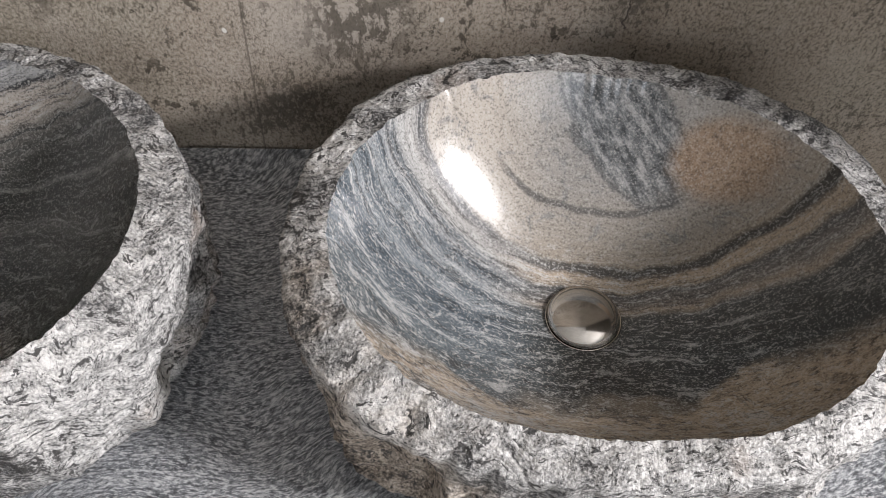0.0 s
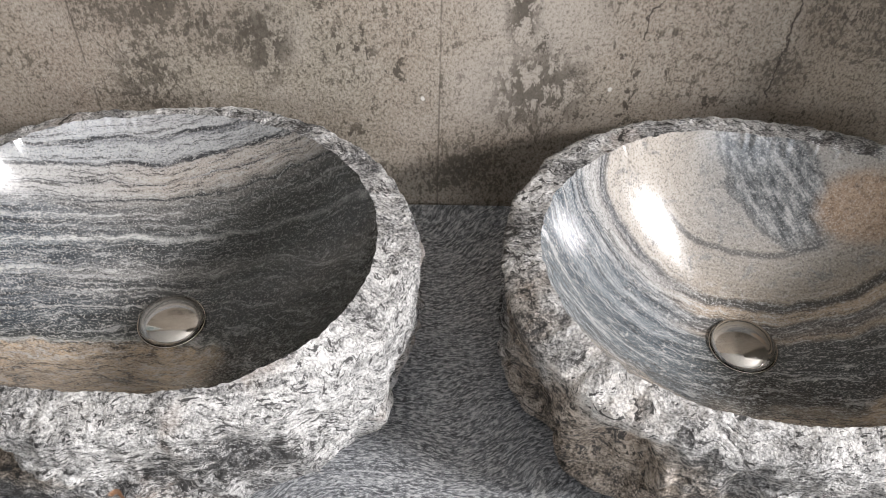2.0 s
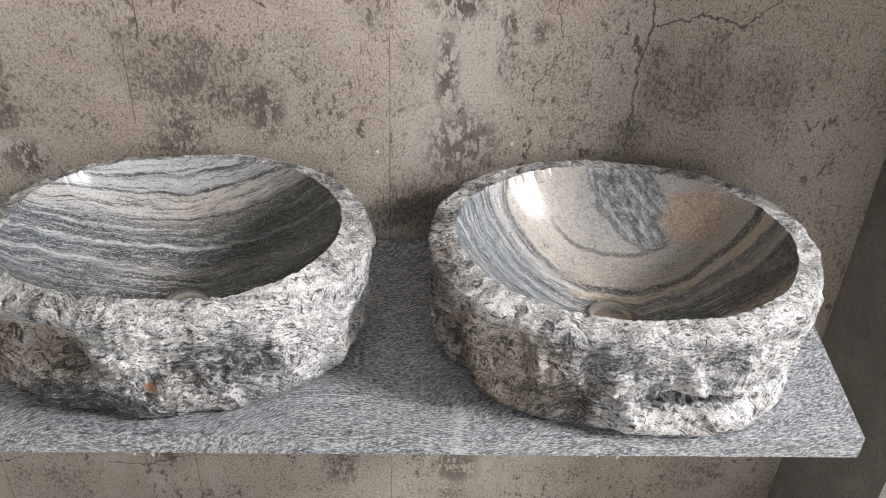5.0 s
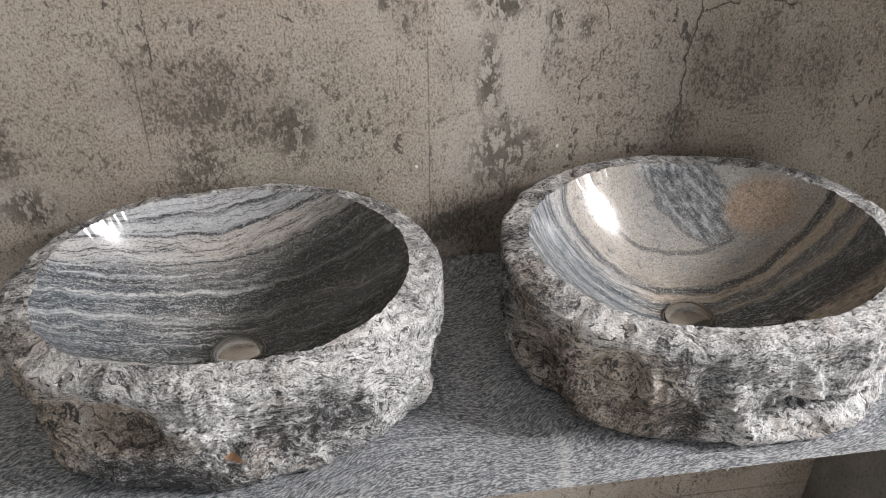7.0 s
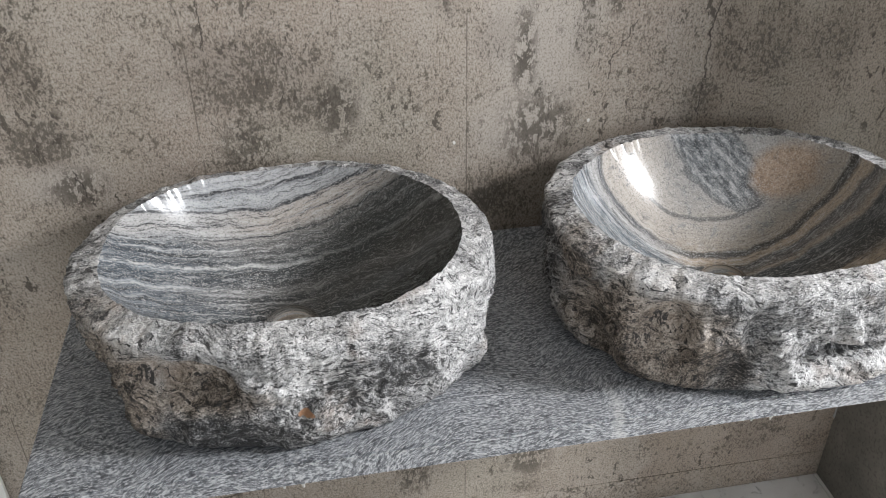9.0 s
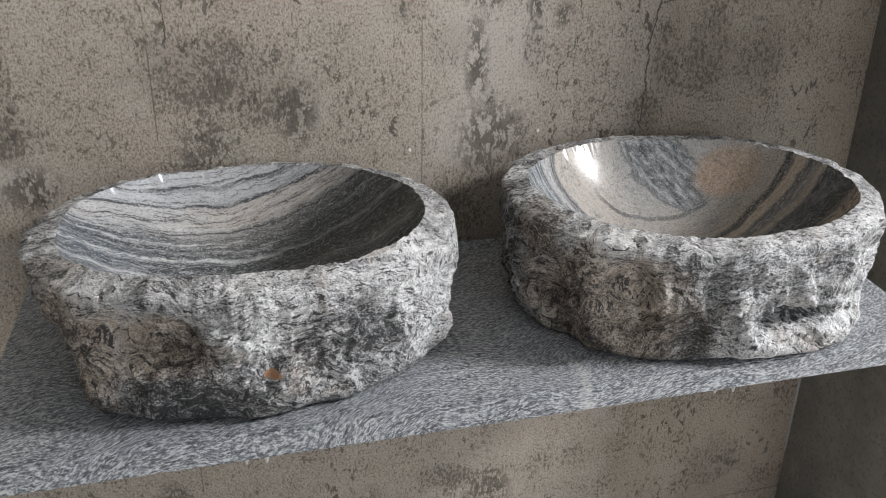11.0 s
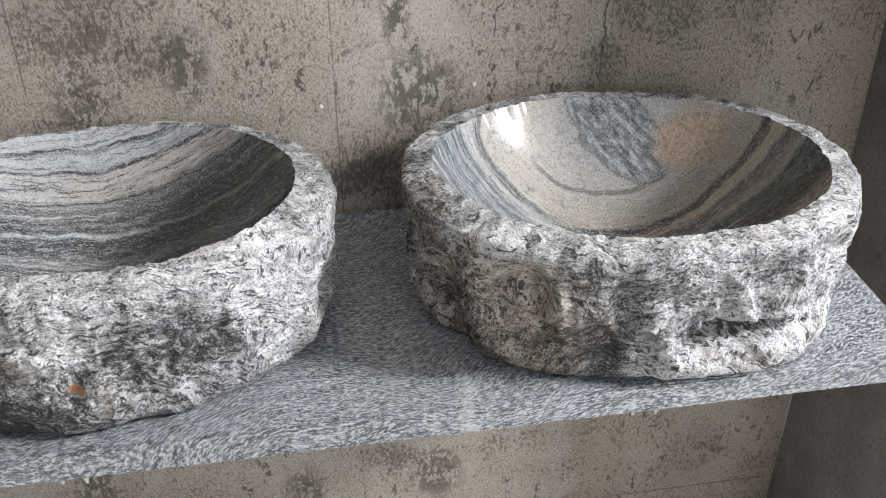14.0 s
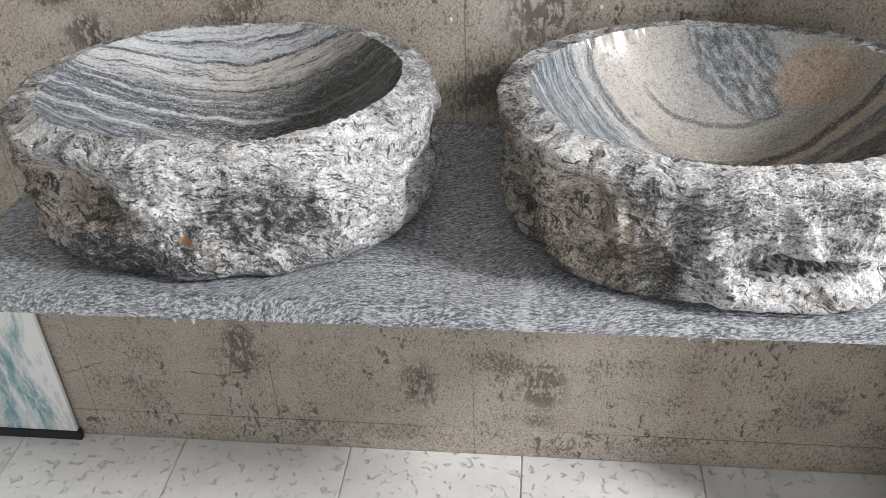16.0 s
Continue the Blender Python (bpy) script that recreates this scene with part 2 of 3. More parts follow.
def tile_material():
    k = Nodes("speckled_floor_tile")
    info = k.t.nodes.new("ShaderNodeObjectInfo")
    co = k.vec("ADD", k.co, k.vec("SCALE", k.join(info.outputs["Random"], info.outputs["Random"], 0.0), 7.0))
    c = k.ramp(k.noise(co, 7, 5, 0.6), (0.3, (0.66, 0.64, 0.605)), (0.7, (0.80, 0.78, 0.75)))
    pit = k.band(k.noise(co, 46, 6, 0.66, bend=0.6), 0.57, 0.66)
    c = k.mix(k.math("MULTIPLY", pit, 0.2), c, (0.34, 0.31, 0.275))
    c = k.mix(k.band(k.noise(co, 90, 3), 0.6, 0.7, 0, 0.35), c, (0.70, 0.68, 0.64))
    return k.done(c, 0.42, k.math("SUBTRACT", k.noise(co, 25, 3), k.math("MULTIPLY", pit, 0.7)), 0.0025)


M_TILE = tile_material()
M_GROUT = plaster("pale_grout", (0.62, 0.60, 0.56))


def shelf_stone():
    """Grey gneiss, honed: short pale and dark flecks that flow along gently bent layers."""
    k = Nodes("grey_flecked_gneiss")
    co = k.co
    x, y, z = k.split(co)
    flow = k.math("SUBTRACT", k.noise(co, 3.0, 2, 0.5), 0.5)
    tilt = k.math("ADD", k.math("MULTIPLY", flow, 0.22), k.math("MULTIPLY", x, -0.30))
    tilt = k.math("ADD", tilt, k.math("MULTIPLY", k.math("SUBTRACT", k.noise(co, 22, 3), 0.5), 0.014))
    lay = k.math("ADD", k.math("ADD", y, tilt), k.math("MULTIPLY", z, 0.9))
    run = k.join(k.math("MULTIPLY", x, 0.42), lay, k.math("MULTIPLY", z, 0.46))
    fleck = k.noise(run, 360, 4, 0.8, bend=0.1)
    streak = k.noise(run, 75, 5, 0.7, bend=0.2)
    c = k.ramp(streak, (0.34, (0.09, 0.096, 0.106)), (0.5, (0.20, 0.21, 0.225)), (0.66, (0.35, 0.36, 0.375)))
    c = k.mix(k.band(fleck, 0.525, 0.56, 0.0, 0.8), c, (0.60, 0.61, 0.62))
    c = k.mix(k.band(fleck, 0.465, 0.42, 0.0, 0.75), c, (0.024, 0.026, 0.030))
    blot = k.noise(k.join(k.math("MULTIPLY", x, 0.5), lay, z), 120, 2)
    c = k.mix(k.band(blot, 0.65, 0.72, 0.0, 0.6), c, (0.56, 0.56, 0.555))
    off = k.math("ADD", k.math("MULTIPLY", y, 0.10), k.math("MULTIPLY", k.math("SUBTRACT", k.noise(co, 30, 4), 0.5), 0.03))
    vein = k.math("ABSOLUTE", k.math("SUBTRACT", x, k.math("ADD", 0.155, off)))
    c = k.mix(k.math("MULTIPLY", k.math("MULTIPLY", k.band(vein, 0.001, 0.011, 0.8, 0.0), k.band(y, -0.42, -0.34, 1.0, 0.0)), k.band(fleck, 0.40, 0.58, 0.3, 1.0)), c, (0.55, 0.55, 0.54))
    return k.done(c, k.band(streak, 0.3, 0.7, 0.30, 0.44), k.noise(co, 240, 3), 0.0005)


M_SHELF = shelf_stone()


def gneiss(name, which, polished):
    """Banded stone of one sink; the same layers run through the hewn outside and the polished bowl."""
    k = Nodes(name)
    co = k.co
    x, y, z = k.split(co)
    w1 = k.math("SUBTRACT", k.noise(co, 6, 3, 0.5), 0.5)
    w2 = k.math("SUBTRACT", k.noise(co, 24, 4, 0.6), 0.5)
    w3 = k.math("SUBTRACT", k.noise(co, 90, 3, 0.6), 0.5)
    fine = k.noise(co, 480, 2, 0.6)
    spot = k.noise(co, 150, 4, 0.7)
    up = k.math("ADD", k.math("MULTIPLY", y, 0.78), k.math("MULTIPLY", z, 0.63))       # across the layers
    deep = k.math("SUBTRACT", k.math("MULTIPLY", z, 0.78), k.math("MULTIPLY", y, 0.63))
    if which == "left":
        warp = k.math("ADD", k.math("MULTIPLY", w1, 0.035), k.math("ADD", k.math("MULTIPLY", w2, 0.012), k.math("MULTIPLY", w3, 0.005)))
        u = k.math("ADD", k.math("SUBTRACT", up, k.math("MULTIPLY", k.math("MULTIPLY", x, up), 0.9)), warp)
        f = k.math("DIVIDE", k.math("ADD", u, 0.05), 0.32)
        c = k.ramp(f, (0.0, (0.32, 0.26, 0.20)), (0.13, (0.35, 0.28, 0.21)), (0.155, (0.30, 0.25, 0.20)), (0.165, (0.26, 0.27, 0.255)), (0.18, (0.05, 0.055, 0.055)), (0.29, (0.055, 0.06, 0.065)),
                   (0.33, (0.13, 0.13, 0.13)), (0.36, (0.07, 0.073, 0.076)), (0.385, (0.24, 0.235, 0.23)), (0.42, (0.12, 0.12, 0.12)), (0.445, (0.065, 0.07, 0.075)), (0.50, (0.06, 0.065, 0.07)),
                   (0.515, (0.36, 0.365, 0.36)), (0.53, (0.08, 0.085, 0.09)), (0.56, (0.15, 0.15, 0.148)), (0.58, (0.09, 0.09, 0.092)), (0.605, (0.22, 0.212, 0.205)), (0.62, (0.11, 0.11, 0.11)), (0.645, (0.27, 0.255, 0.24)), (0.655, (0.13, 0.125, 0.12)),
                   (0.675, (0.36, 0.33, 0.30)), (0.70, (0.40, 0.355, 0.315)), (0.712, (0.27, 0.245, 0.225)), (0.725, (0.41, 0.37, 0.33)), (0.758, (0.40, 0.365, 0.335)), (0.768, (0.05, 0.05, 0.055)), (0.782, (0.33, 0.335, 0.34)), (0.82, (0.40, 0.405, 0.41)), (0.835, (0.15, 0.155, 0.165)), (0.86, (0.40, 0.40, 0.405)), (1.0, (0.36, 0.36, 0.365)))
        c = k.mix(k.math("MULTIPLY", k.band(f, 0.175, 0.155), k.band(k.noise(co, 55, 6, 0.75, bend=0.4), 0.45, 0.58)), c, (0.50, 0.39, 0.28))
        c = k.mix(k.math("MULTIPLY", k.band(f, 0.175, 0.155), k.band(k.noise(co, 70, 5, 0.75, bend=0.4), 0.46, 0.36, 0.0, 0.7)), c, (0.12, 0.09, 0.065))
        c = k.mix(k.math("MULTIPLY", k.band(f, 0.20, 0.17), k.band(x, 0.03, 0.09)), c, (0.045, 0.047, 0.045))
        blue = k.math("MULTIPLY", k.band(x, -0.02, -0.19), k.math("MULTIPLY", k.band(f, 0.17, 0.24), k.band(f, 0.70, 0.62)))
        c = k.mix(k.math("MULTIPLY", blue, 0.75), c, k.ramp(k.noise(k.join(k.math("MULTIPLY", x, 0.05), u, 0.0), 85, 4, 0.7), (0.38, (0.04, 0.055, 0.072)), (0.52, (0.095, 0.12, 0.15)), (0.64, (0.40, 0.43, 0.455))))
        cool = k.math("MULTIPLY", k.band(x, 0.0, -0.12), k.band(f, 0.63, 0.68))
        c = k.mix(k.math("MULTIPLY", cool, 0.6), c, (0.37, 0.385, 0.40))
        for at, thick in ((0.768, 0.007), (0.845, 0.006), (0.71, 0.002), (0.655, 0.004)):
            off = k.math("ABSOLUTE", k.math("SUBTRACT", f, at))
            broken = k.band(k.noise(k.join(x, u, deep), 30, 3, 0.6), 0.36, 0.46)
            c = k.mix(k.math("MULTIPLY", k.band(off, thick * 0.5, thick * 1.2, 0.85, 0.0), broken), c, (0.045, 0.047, 0.052))
        # shade of the bowl's right side, put into the stone colour
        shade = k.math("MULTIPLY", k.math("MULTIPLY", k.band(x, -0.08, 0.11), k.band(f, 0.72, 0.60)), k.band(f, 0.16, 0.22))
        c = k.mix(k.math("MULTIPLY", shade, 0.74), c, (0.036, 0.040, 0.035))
        for at, thick, much in ((0.515, 0.009, 0.85), (0.40, 0.006, 0.6), (0.335, 0.005, 0.65), (0.605, 0.004, 0.6), (0.27, 0.004, 0.5), (0.165, 0.003, 0.5)):
            off = k.math("ABSOLUTE", k.math("SUBTRACT", f, at))
            gap = k.band(k.noise(k.join(x, k.math("MULTIPLY", u, 2.0), deep), 75, 6, 0.75), 0.46, 0.53)
            gap = k.math("MULTIPLY", gap, k.math("SUBTRACT", 1.0, k.math("MULTIPLY", shade, 0.8)))
            c = k.mix(k.math("MULTIPLY", k.band(off, thick * 0.4, thick * 1.3, much, 0.0), gap), c, (0.52, 0.52, 0.51))
        lay = u
    else:
        warp = k.math("ADD", k.math("MULTIPLY", w1, 0.20), k.math("ADD", k.math("MULTIPLY", w2, 0.055), k.math("MULTIPLY", w3, 0.02)))
        dx = k.math("DIVIDE", k.math("SUBTRACT", x, 0.035), 0.17)
        dv = k.math("DIVIDE", k.math("SUBTRACT", up, 0.20), 0.14)
        f = k.math("ADD", k.vec("LENGTH", k.join(dx, dv, 0.0)), warp)
        g = k.math("MULTIPLY", f, 0.4)
        c = k.ramp(g, (0.0, (0.295, 0.285, 0.272)), (0.20, (0.295, 0.278, 0.258)), (0.34, (0.295, 0.264, 0.228)), (0.388, (0.285, 0.243, 0.198)), (0.398, (0.06, 0.055, 0.048)), (0.412, (0.07, 0.065, 0.06)), (0.422, (0.36, 0.29, 0.22)),
                   (0.446, (0.33, 0.27, 0.21)), (0.455, (0.09, 0.09, 0.09)), (0.485, (0.17, 0.155, 0.14)), (0.50, (0.30, 0.25, 0.20)), (0.515, (0.08, 0.085, 0.085)), (0.60, (0.045, 0.05, 0.05)), (0.675, (0.038, 0.042, 0.043)),
                   (0.695, (0.36, 0.30, 0.235)), (0.80, (0.35, 0.28, 0.21)), (0.9, (0.22, 0.19, 0.16)))
        side = k.ramp(g, (0.0, (0.44, 0.39, 0.335)), (0.37, (0.42, 0.385, 0.345)), (0.385, (0.10, 0.105, 0.115)), (0.405, (0.34, 0.33, 0.32)), (0.43, (0.36, 0.36, 0.355)), (0.44, (0.12, 0.135, 0.15)), (0.46, (0.30, 0.31, 0.32)),
                      (0.475, (0.10, 0.12, 0.14)), (0.50, (0.26, 0.28, 0.295)), (0.52, (0.09, 0.11, 0.13)), (0.545, (0.22, 0.245, 0.265)), (0.57, (0.08, 0.10, 0.12)), (0.64, (0.12, 0.145, 0.165)), (0.69, (0.055, 0.07, 0.08)), (0.71, (0.36, 0.30, 0.24)), (0.85, (0.30, 0.25, 0.20)))
        c = k.mix(k.band(x, 0.0, -0.09), c, side)
        front = k.join(x, up, 0.0)
        smudge = k.math("MULTIPLY", k.band(k.noise(co, 40, 6, 0.76, bend=0.6), 0.53, 0.62), k.band(f, 1.0, 0.8))
        c = k.mix(k.math("MULTIPLY", smudge, 0.75), c, (0.19, 0.19, 0.19))
        leaning = k.join(k.math("ADD", x, k.math("MULTIPLY", k.math("SUBTRACT", up, 0.19), 0.45)), up, 0.0)
        patch = k.blob(leaning, (0.047, 0.190, 0), (0.046, 0.074, 1), 0.36, 24, 0.18)
        c = k.mix(k.math("MULTIPLY", patch, 0.9), c, k.ramp(k.noise(k.join(k.math("ADD", x, k.math("MULTIPLY", up, 0.5)), k.math("MULTIPLY", up, 0.4), deep), 105, 4, 0.7), (0.38, (0.035, 0.042, 0.048)), (0.5, (0.14, 0.15, 0.158)), (0.62, (0.34, 0.34, 0.34))))
        rim_line = k.math("MULTIPLY", k.band(patch, 0.15, 0.5), k.band(patch, 0.85, 0.5))
        c = k.mix(k.math("MULTIPLY", rim_line, 0.6), c, (0.06, 0.065, 0.07))
        rust = k.blob(front, (0.132, 0.158, 0), (0.042, 0.036, 1), 0.42, 22, 0.3)
        c = k.mix(k.math("MULTIPLY", rust, 0.8), c, k.ramp(spot, (0.35, (0.25, 0.165, 0.105)), (0.65, (0.40, 0.285, 0.195))))
        edge = k.math("ADD", z, k.math("ADD", k.math("MULTIPLY", w1, 0.05), k.math("MULTIPLY", w2, 0.02)))
        strip = k.math("MULTIPLY", k.band(edge, 0.096, 0.104), k.band(y, -0.07, -0.11))
        strip = k.math("MAXIMUM", strip, k.math("MULTIPLY", k.blob(co, (0.15, -0.13, 0.09), (0.08, 0.05, 0.03), 0.4, 18, 0.12), k.band(y, -0.06, -0.09)))
        sand = k.ramp(k.noise(k.join(k.math("MULTIPLY", x, 0.4), y, z), 160, 5, 0.75), (0.38, (0.10, 0.08, 0.06)), (0.46, (0.34, 0.27, 0.20)), (0.62, (0.48, 0.40, 0.31)))
        c = k.mix(k.math("MULTIPLY", strip, 0.9 if polished else 0.0), c, sand)
        curl = k.math("ABSOLUTE", k.math("SUBTRACT", f, 0.655))
        c = k.mix(k.math("MULTIPLY", k.band(curl, 0.008, 0.03, 0.75, 0.0), k.math("MULTIPLY", k.band(x, -0.07, -0.05), k.band(x, 0.11, 0.09))), c, (0.075, 0.075, 0.075))
        lay = k.math("MULTIPLY", f, 0.155)
    along = k.math("MULTIPLY", x, 0.09)
    aside = k.math("MULTIPLY", deep, 0.06)
    lines = k.noise(k.join(along, lay, aside), 190, 8, 0.84)
    thin = k.noise(k.join(k.math("MULTIPLY", x, 0.35), lay, k.math("MULTIPLY", deep, 0.35)), 330, 4, 0.8, bend=0.2)
    if which == "right":
        calm = k.math("MULTIPLY", k.band(f, 0.85, 1.05, 0.18, 0.8), k.math("SUBTRACT", 1.0, k.math("MULTIPLY", k.band(x, 0.08, 0.18), 0.55)))
    else:
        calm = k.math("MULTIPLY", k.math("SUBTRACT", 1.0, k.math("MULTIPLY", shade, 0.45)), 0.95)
    c = k.mix(k.math("MULTIPLY", k.band(lines, 0.54, 0.58, 0.0, 0.68 if which == "right" else 0.5), calm), c, (0.52, 0.525, 0.525))
    c = k.mix(k.math("MULTIPLY", k.band(lines, 0.47, 0.43, 0.0, 0.8), calm), c, (0.028, 0.030, 0.032))
    if polished:
        c = k.mix(k.math("MULTIPLY", k.band(thin, 0.56, 0.60, 0.0, 0.75 if which == "right" else 0.5), calm), c, (0.50, 0.50, 0.495))
        c = k.mix(k.math("MULTIPLY", k.band(fine, 0.56, 0.63, 0.0, 0.45), k.math("MAXIMUM", calm, 0.75 if which == "right" else 0.3)), c, (0.54, 0.52, 0.49))
        c = k.mix(k.band(fine, 0.44, 0.37, 0.0, 0.42), c, (0.030, 0.028, 0.026))
        c = k.mix(k.band(spot, 0.42, 0.34, 0.0, 0.3), c, (0.06, 0.058, 0.055))
        return k.done(c, k.band(spot, 0.3, 0.7, 0.14, 0.21), k.noise(co, 300, 2), 0.00005)
    push = k.vec("SCALE", k.vec("SUBTRACT", k.noise(co, 6, 3, 0.5, True), (0.5, 0.5, 0.5)), 0.16)
    push = k.vec("ADD", push, k.vec("SCALE", k.vec("SUBTRACT", k.noise(co, 26, 3, 0.6, True), (0.5, 0.5, 0.5)), 0.035))
    hx, hy, hz = k.split(k.vec("ADD", co, push))
    layer = k.math("ADD", k.math("MULTIPLY", hz, 0.9), k.math("ADD", k.math("MULTIPLY", hy, 0.45), k.math("MULTIPLY", hx, 0.12)))
    beside = k.math("SUBTRACT", k.math("MULTIPLY", hy, 0.9), k.math("MULTIPLY", hz, 0.45))
    streak = k.noise(k.join(k.math("MULTIPLY", hx, 0.14), layer, k.math("MULTIPLY", beside, 0.14)), 230, 6, 0.78)
    clump = k.noise(k.join(k.math("MULTIPLY", hx, 0.5), layer, k.math("MULTIPLY", beside, 0.5)), 62, 9, 0.8, bend=0.5)
    grain = k.noise(co, 430, 3, 0.7)
    tone = k.math("SUBTRACT", k.noise(co, 11, 4, 0.6), 0.5)
    worm = k.math("ADD", k.math("MULTIPLY", streak, 0.34), k.math("ADD", k.math("MULTIPLY", clump, 0.34), k.math("MULTIPLY", grain, 0.32)))
    worm = k.math("ADD", worm, k.math("MULTIPLY", tone, 0.26))
    # dark blobs: near-black stone faces, and shade of the hollows put into the colour
    if which == "left":
        brown = k.math("MAXIMUM", k.blob(co, (-0.085, -0.17, 0.095), (0.065, 0.06, 0.032)), k.blob(co, (-0.20, -0.11, 0.075), (0.085, 0.11, 0.085)))
        darkened = k.math("MAXIMUM", k.blob(co, (-0.07, -0.19, 0.02), (0.10, 0.07, 0.04)), k.blob(co, (0.10, -0.19, 0.085), (0.075, 0.08, 0.035)))
        chalk = k.math("MAXIMUM", k.blob(co, (0.21, -0.10, 0.09), (0.08, 0.10, 0.07)), k.blob(co, (0.0, -0.19, 0.12), (0.09, 0.08, 0.03)))
        orange = k.blob(co, (0.012, -0.20, 0.063), (0.008, 0.03, 0.006), 1.0, 110, 0.2)
    else:
        brown = k.math("MAXIMUM", k.blob(co, (-0.17, -0.14, 0.06), (0.125, 0.12, 0.085)), k.blob(co, (-0.215, -0.06, 0.14), (0.03, 0.05, 0.03)))
        darkened = k.math("MAXIMUM", k.blob(co, (0.075, -0.185, 0.055), (0.05, 0.06, 0.012)), k.blob(co, (-0.225, 0.03, 0.06), (0.05, 0.055, 0.09)))
        chalk = k.math("MAXIMUM", k.blob(co, (0.11, -0.17, 0.025), (0.12, 0.09, 0.035)), k.blob(co, (0.21, -0.08, 0.08), (0.08, 0.10, 0.08)))
        orange = 0.0
    worm = k.math("ADD", worm, k.math("SUBTRACT", k.math("MULTIPLY", k.math("MAXIMUM", chalk, k.band(z, 0.144, 0.158, 0.0, 0.6)), 0.036), k.math("MULTIPLY", darkened, 0.035)))
    rough = k.ramp(worm, (0.40, (0.018, 0.018, 0.019)), (0.445, (0.075, 0.075, 0.077)), (0.48, (0.21, 0.208, 0.205)), (0.525, (0.40, 0.396, 0.39)), (0.595, (0.70, 0.69, 0.68)))
    tan = k.ramp(worm, (0.42, (0.018, 0.015, 0.012)), (0.465, (0.07, 0.056, 0.043)), (0.51, (0.23, 0.188, 0.15)), (0.60, (0.56, 0.485, 0.41)))
    rough = k.mix(k.math("MULTIPLY", brown, 0.95), rough, tan)
    rough = k.mix(k.band(k.noise(co, 13, 4), 0.58, 0.70, 0.0, 0.35), rough, (0.30, 0.22, 0.165))
    pits = k.noise(k.join(k.math("MULTIPLY", hx, 0.55), layer, k.math("MULTIPLY", beside, 0.55)), 175, 5, 0.75, bend=0.35)
    where = k.math("ADD", k.math("MULTIPLY", darkened, 0.055), k.math("MULTIPLY", k.noise(co, 15, 3), 0.14))
    rough = k.mix(k.band(k.math("ADD", pits, where), 0.625, 0.655, 0.0, 0.92), rough, (0.022, 0.021, 0.021))
    rough = k.mix(orange, rough, (0.36, 0.19, 0.10))
    h = k.math("ADD", k.math("MULTIPLY", spot, 0.8), k.math("ADD", k.math("MULTIPLY", fine, 0.35), k.math("MULTIPLY", k.noise(co, 42, 5, 0.6), 2.2)))
    return k.done(rough, 0.62, h, 0.0030)


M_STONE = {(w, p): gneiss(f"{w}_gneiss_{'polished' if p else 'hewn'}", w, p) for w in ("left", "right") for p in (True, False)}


def metal():
    k = Nodes("polished_steel")
    r = k.band(k.noise(k.co, 40, 4), 0.3, 0.7, 0.06, 0.13)
    return k.done((0.62, 0.60, 0.57), r, None, 0, 1.0)


M_STEEL = metal()


def panel_paint():
    k = Nodes("brushed_teal_and_white_paint")
    x, y, z = k.split(k.co)
    run = k.join(x, y, k.math("MULTIPLY", z, 0.3))
    s = k.noise(run, 13, 7, 0.7, bend=0.3)
    s = k.math("ADD", s, k.math("ADD", k.band(x, -0.05, -0.005, 0.0, 0.16), k.band(z, 0.5, 0.25, 0.0, 0.05)))
    c = k.ramp(s, (0.44, (0.14, 0.27, 0.29)), (0.50, (0.27, 0.42, 0.43)), (0.53, (0.50, 0.55, 0.55)), (0.60, (0.78, 0.78, 0.75)))
    c = k.mix(k.band(k.noise(run, 70, 4, 0.7), 0.52, 0.62, 0.0, 0.5), c, (0.80, 0.79, 0.76))
    c = k.mix(k.band(k.noise(k.vec("ADD", run, (3, 0, 1)), 40, 4, 0.7), 0.56, 0.64, 0.0, 0.4), c, (0.36, 0.38, 0.38))
    return k.done(c, 0.35, s, 0.0006)


M_PANEL = panel_paint()
M_BLACK = plaster("black_rubber_strip", (0.02, 0.02, 0.02))
M_RESIN = plaster("pale_resin", (0.66, 0.65, 0.62))


# ---- building ----
def part(name, bm, material, parent, label=""):
    mesh = bpy.data.meshes.new(name)
    bm.to_mesh(mesh)
    bm.free()
    mesh.materials.append(material)
    ob = new(name, mesh)
    ob.parent = parent
    if label:
        tagged(ob, label)
    return ob


def block(bm, x0, y0, z0, x1, y1, z1, bevel=0.0):
    made = bmesh.ops.create_cube(bm, size=1, matrix=Matrix.Translation(((x0 + x1) / 2, (y0 + y1) / 2, (z0 + z1) / 2)) @ Matrix.Diagonal((x1 - x0, y1 - y0, z1 - z0, 1)))
    if bevel:
        edges = list({e for v in made["verts"] for e in v.link_edges})
        bmesh.ops.bevel(bm, geom=edges, offset=bevel, segments=2, affect="EDGES", profile=0.6)
    return bm


def structure(name, boxes, material, label, category):
    bm = bmesh.new()
    for b in boxes:
        block(bm, *b)
    return tagged(part(name, bm, material, None), label, category, kind="structure")


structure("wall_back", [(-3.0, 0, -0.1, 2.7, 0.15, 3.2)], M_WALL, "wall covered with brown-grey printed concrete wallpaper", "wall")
structure("wall_side", [(0.766, -0.28, 0, 0.90, -0.001, 3.2)], M_SIDE, "short side wall covered with concrete wallpaper, darkened for its shade", "wall")
structure("wall_left", [(-3.15, -4.65, -0.1, -3.0, 0.15, 3.2)], M_PLASTER, "plain pale plastered wall", "wall")
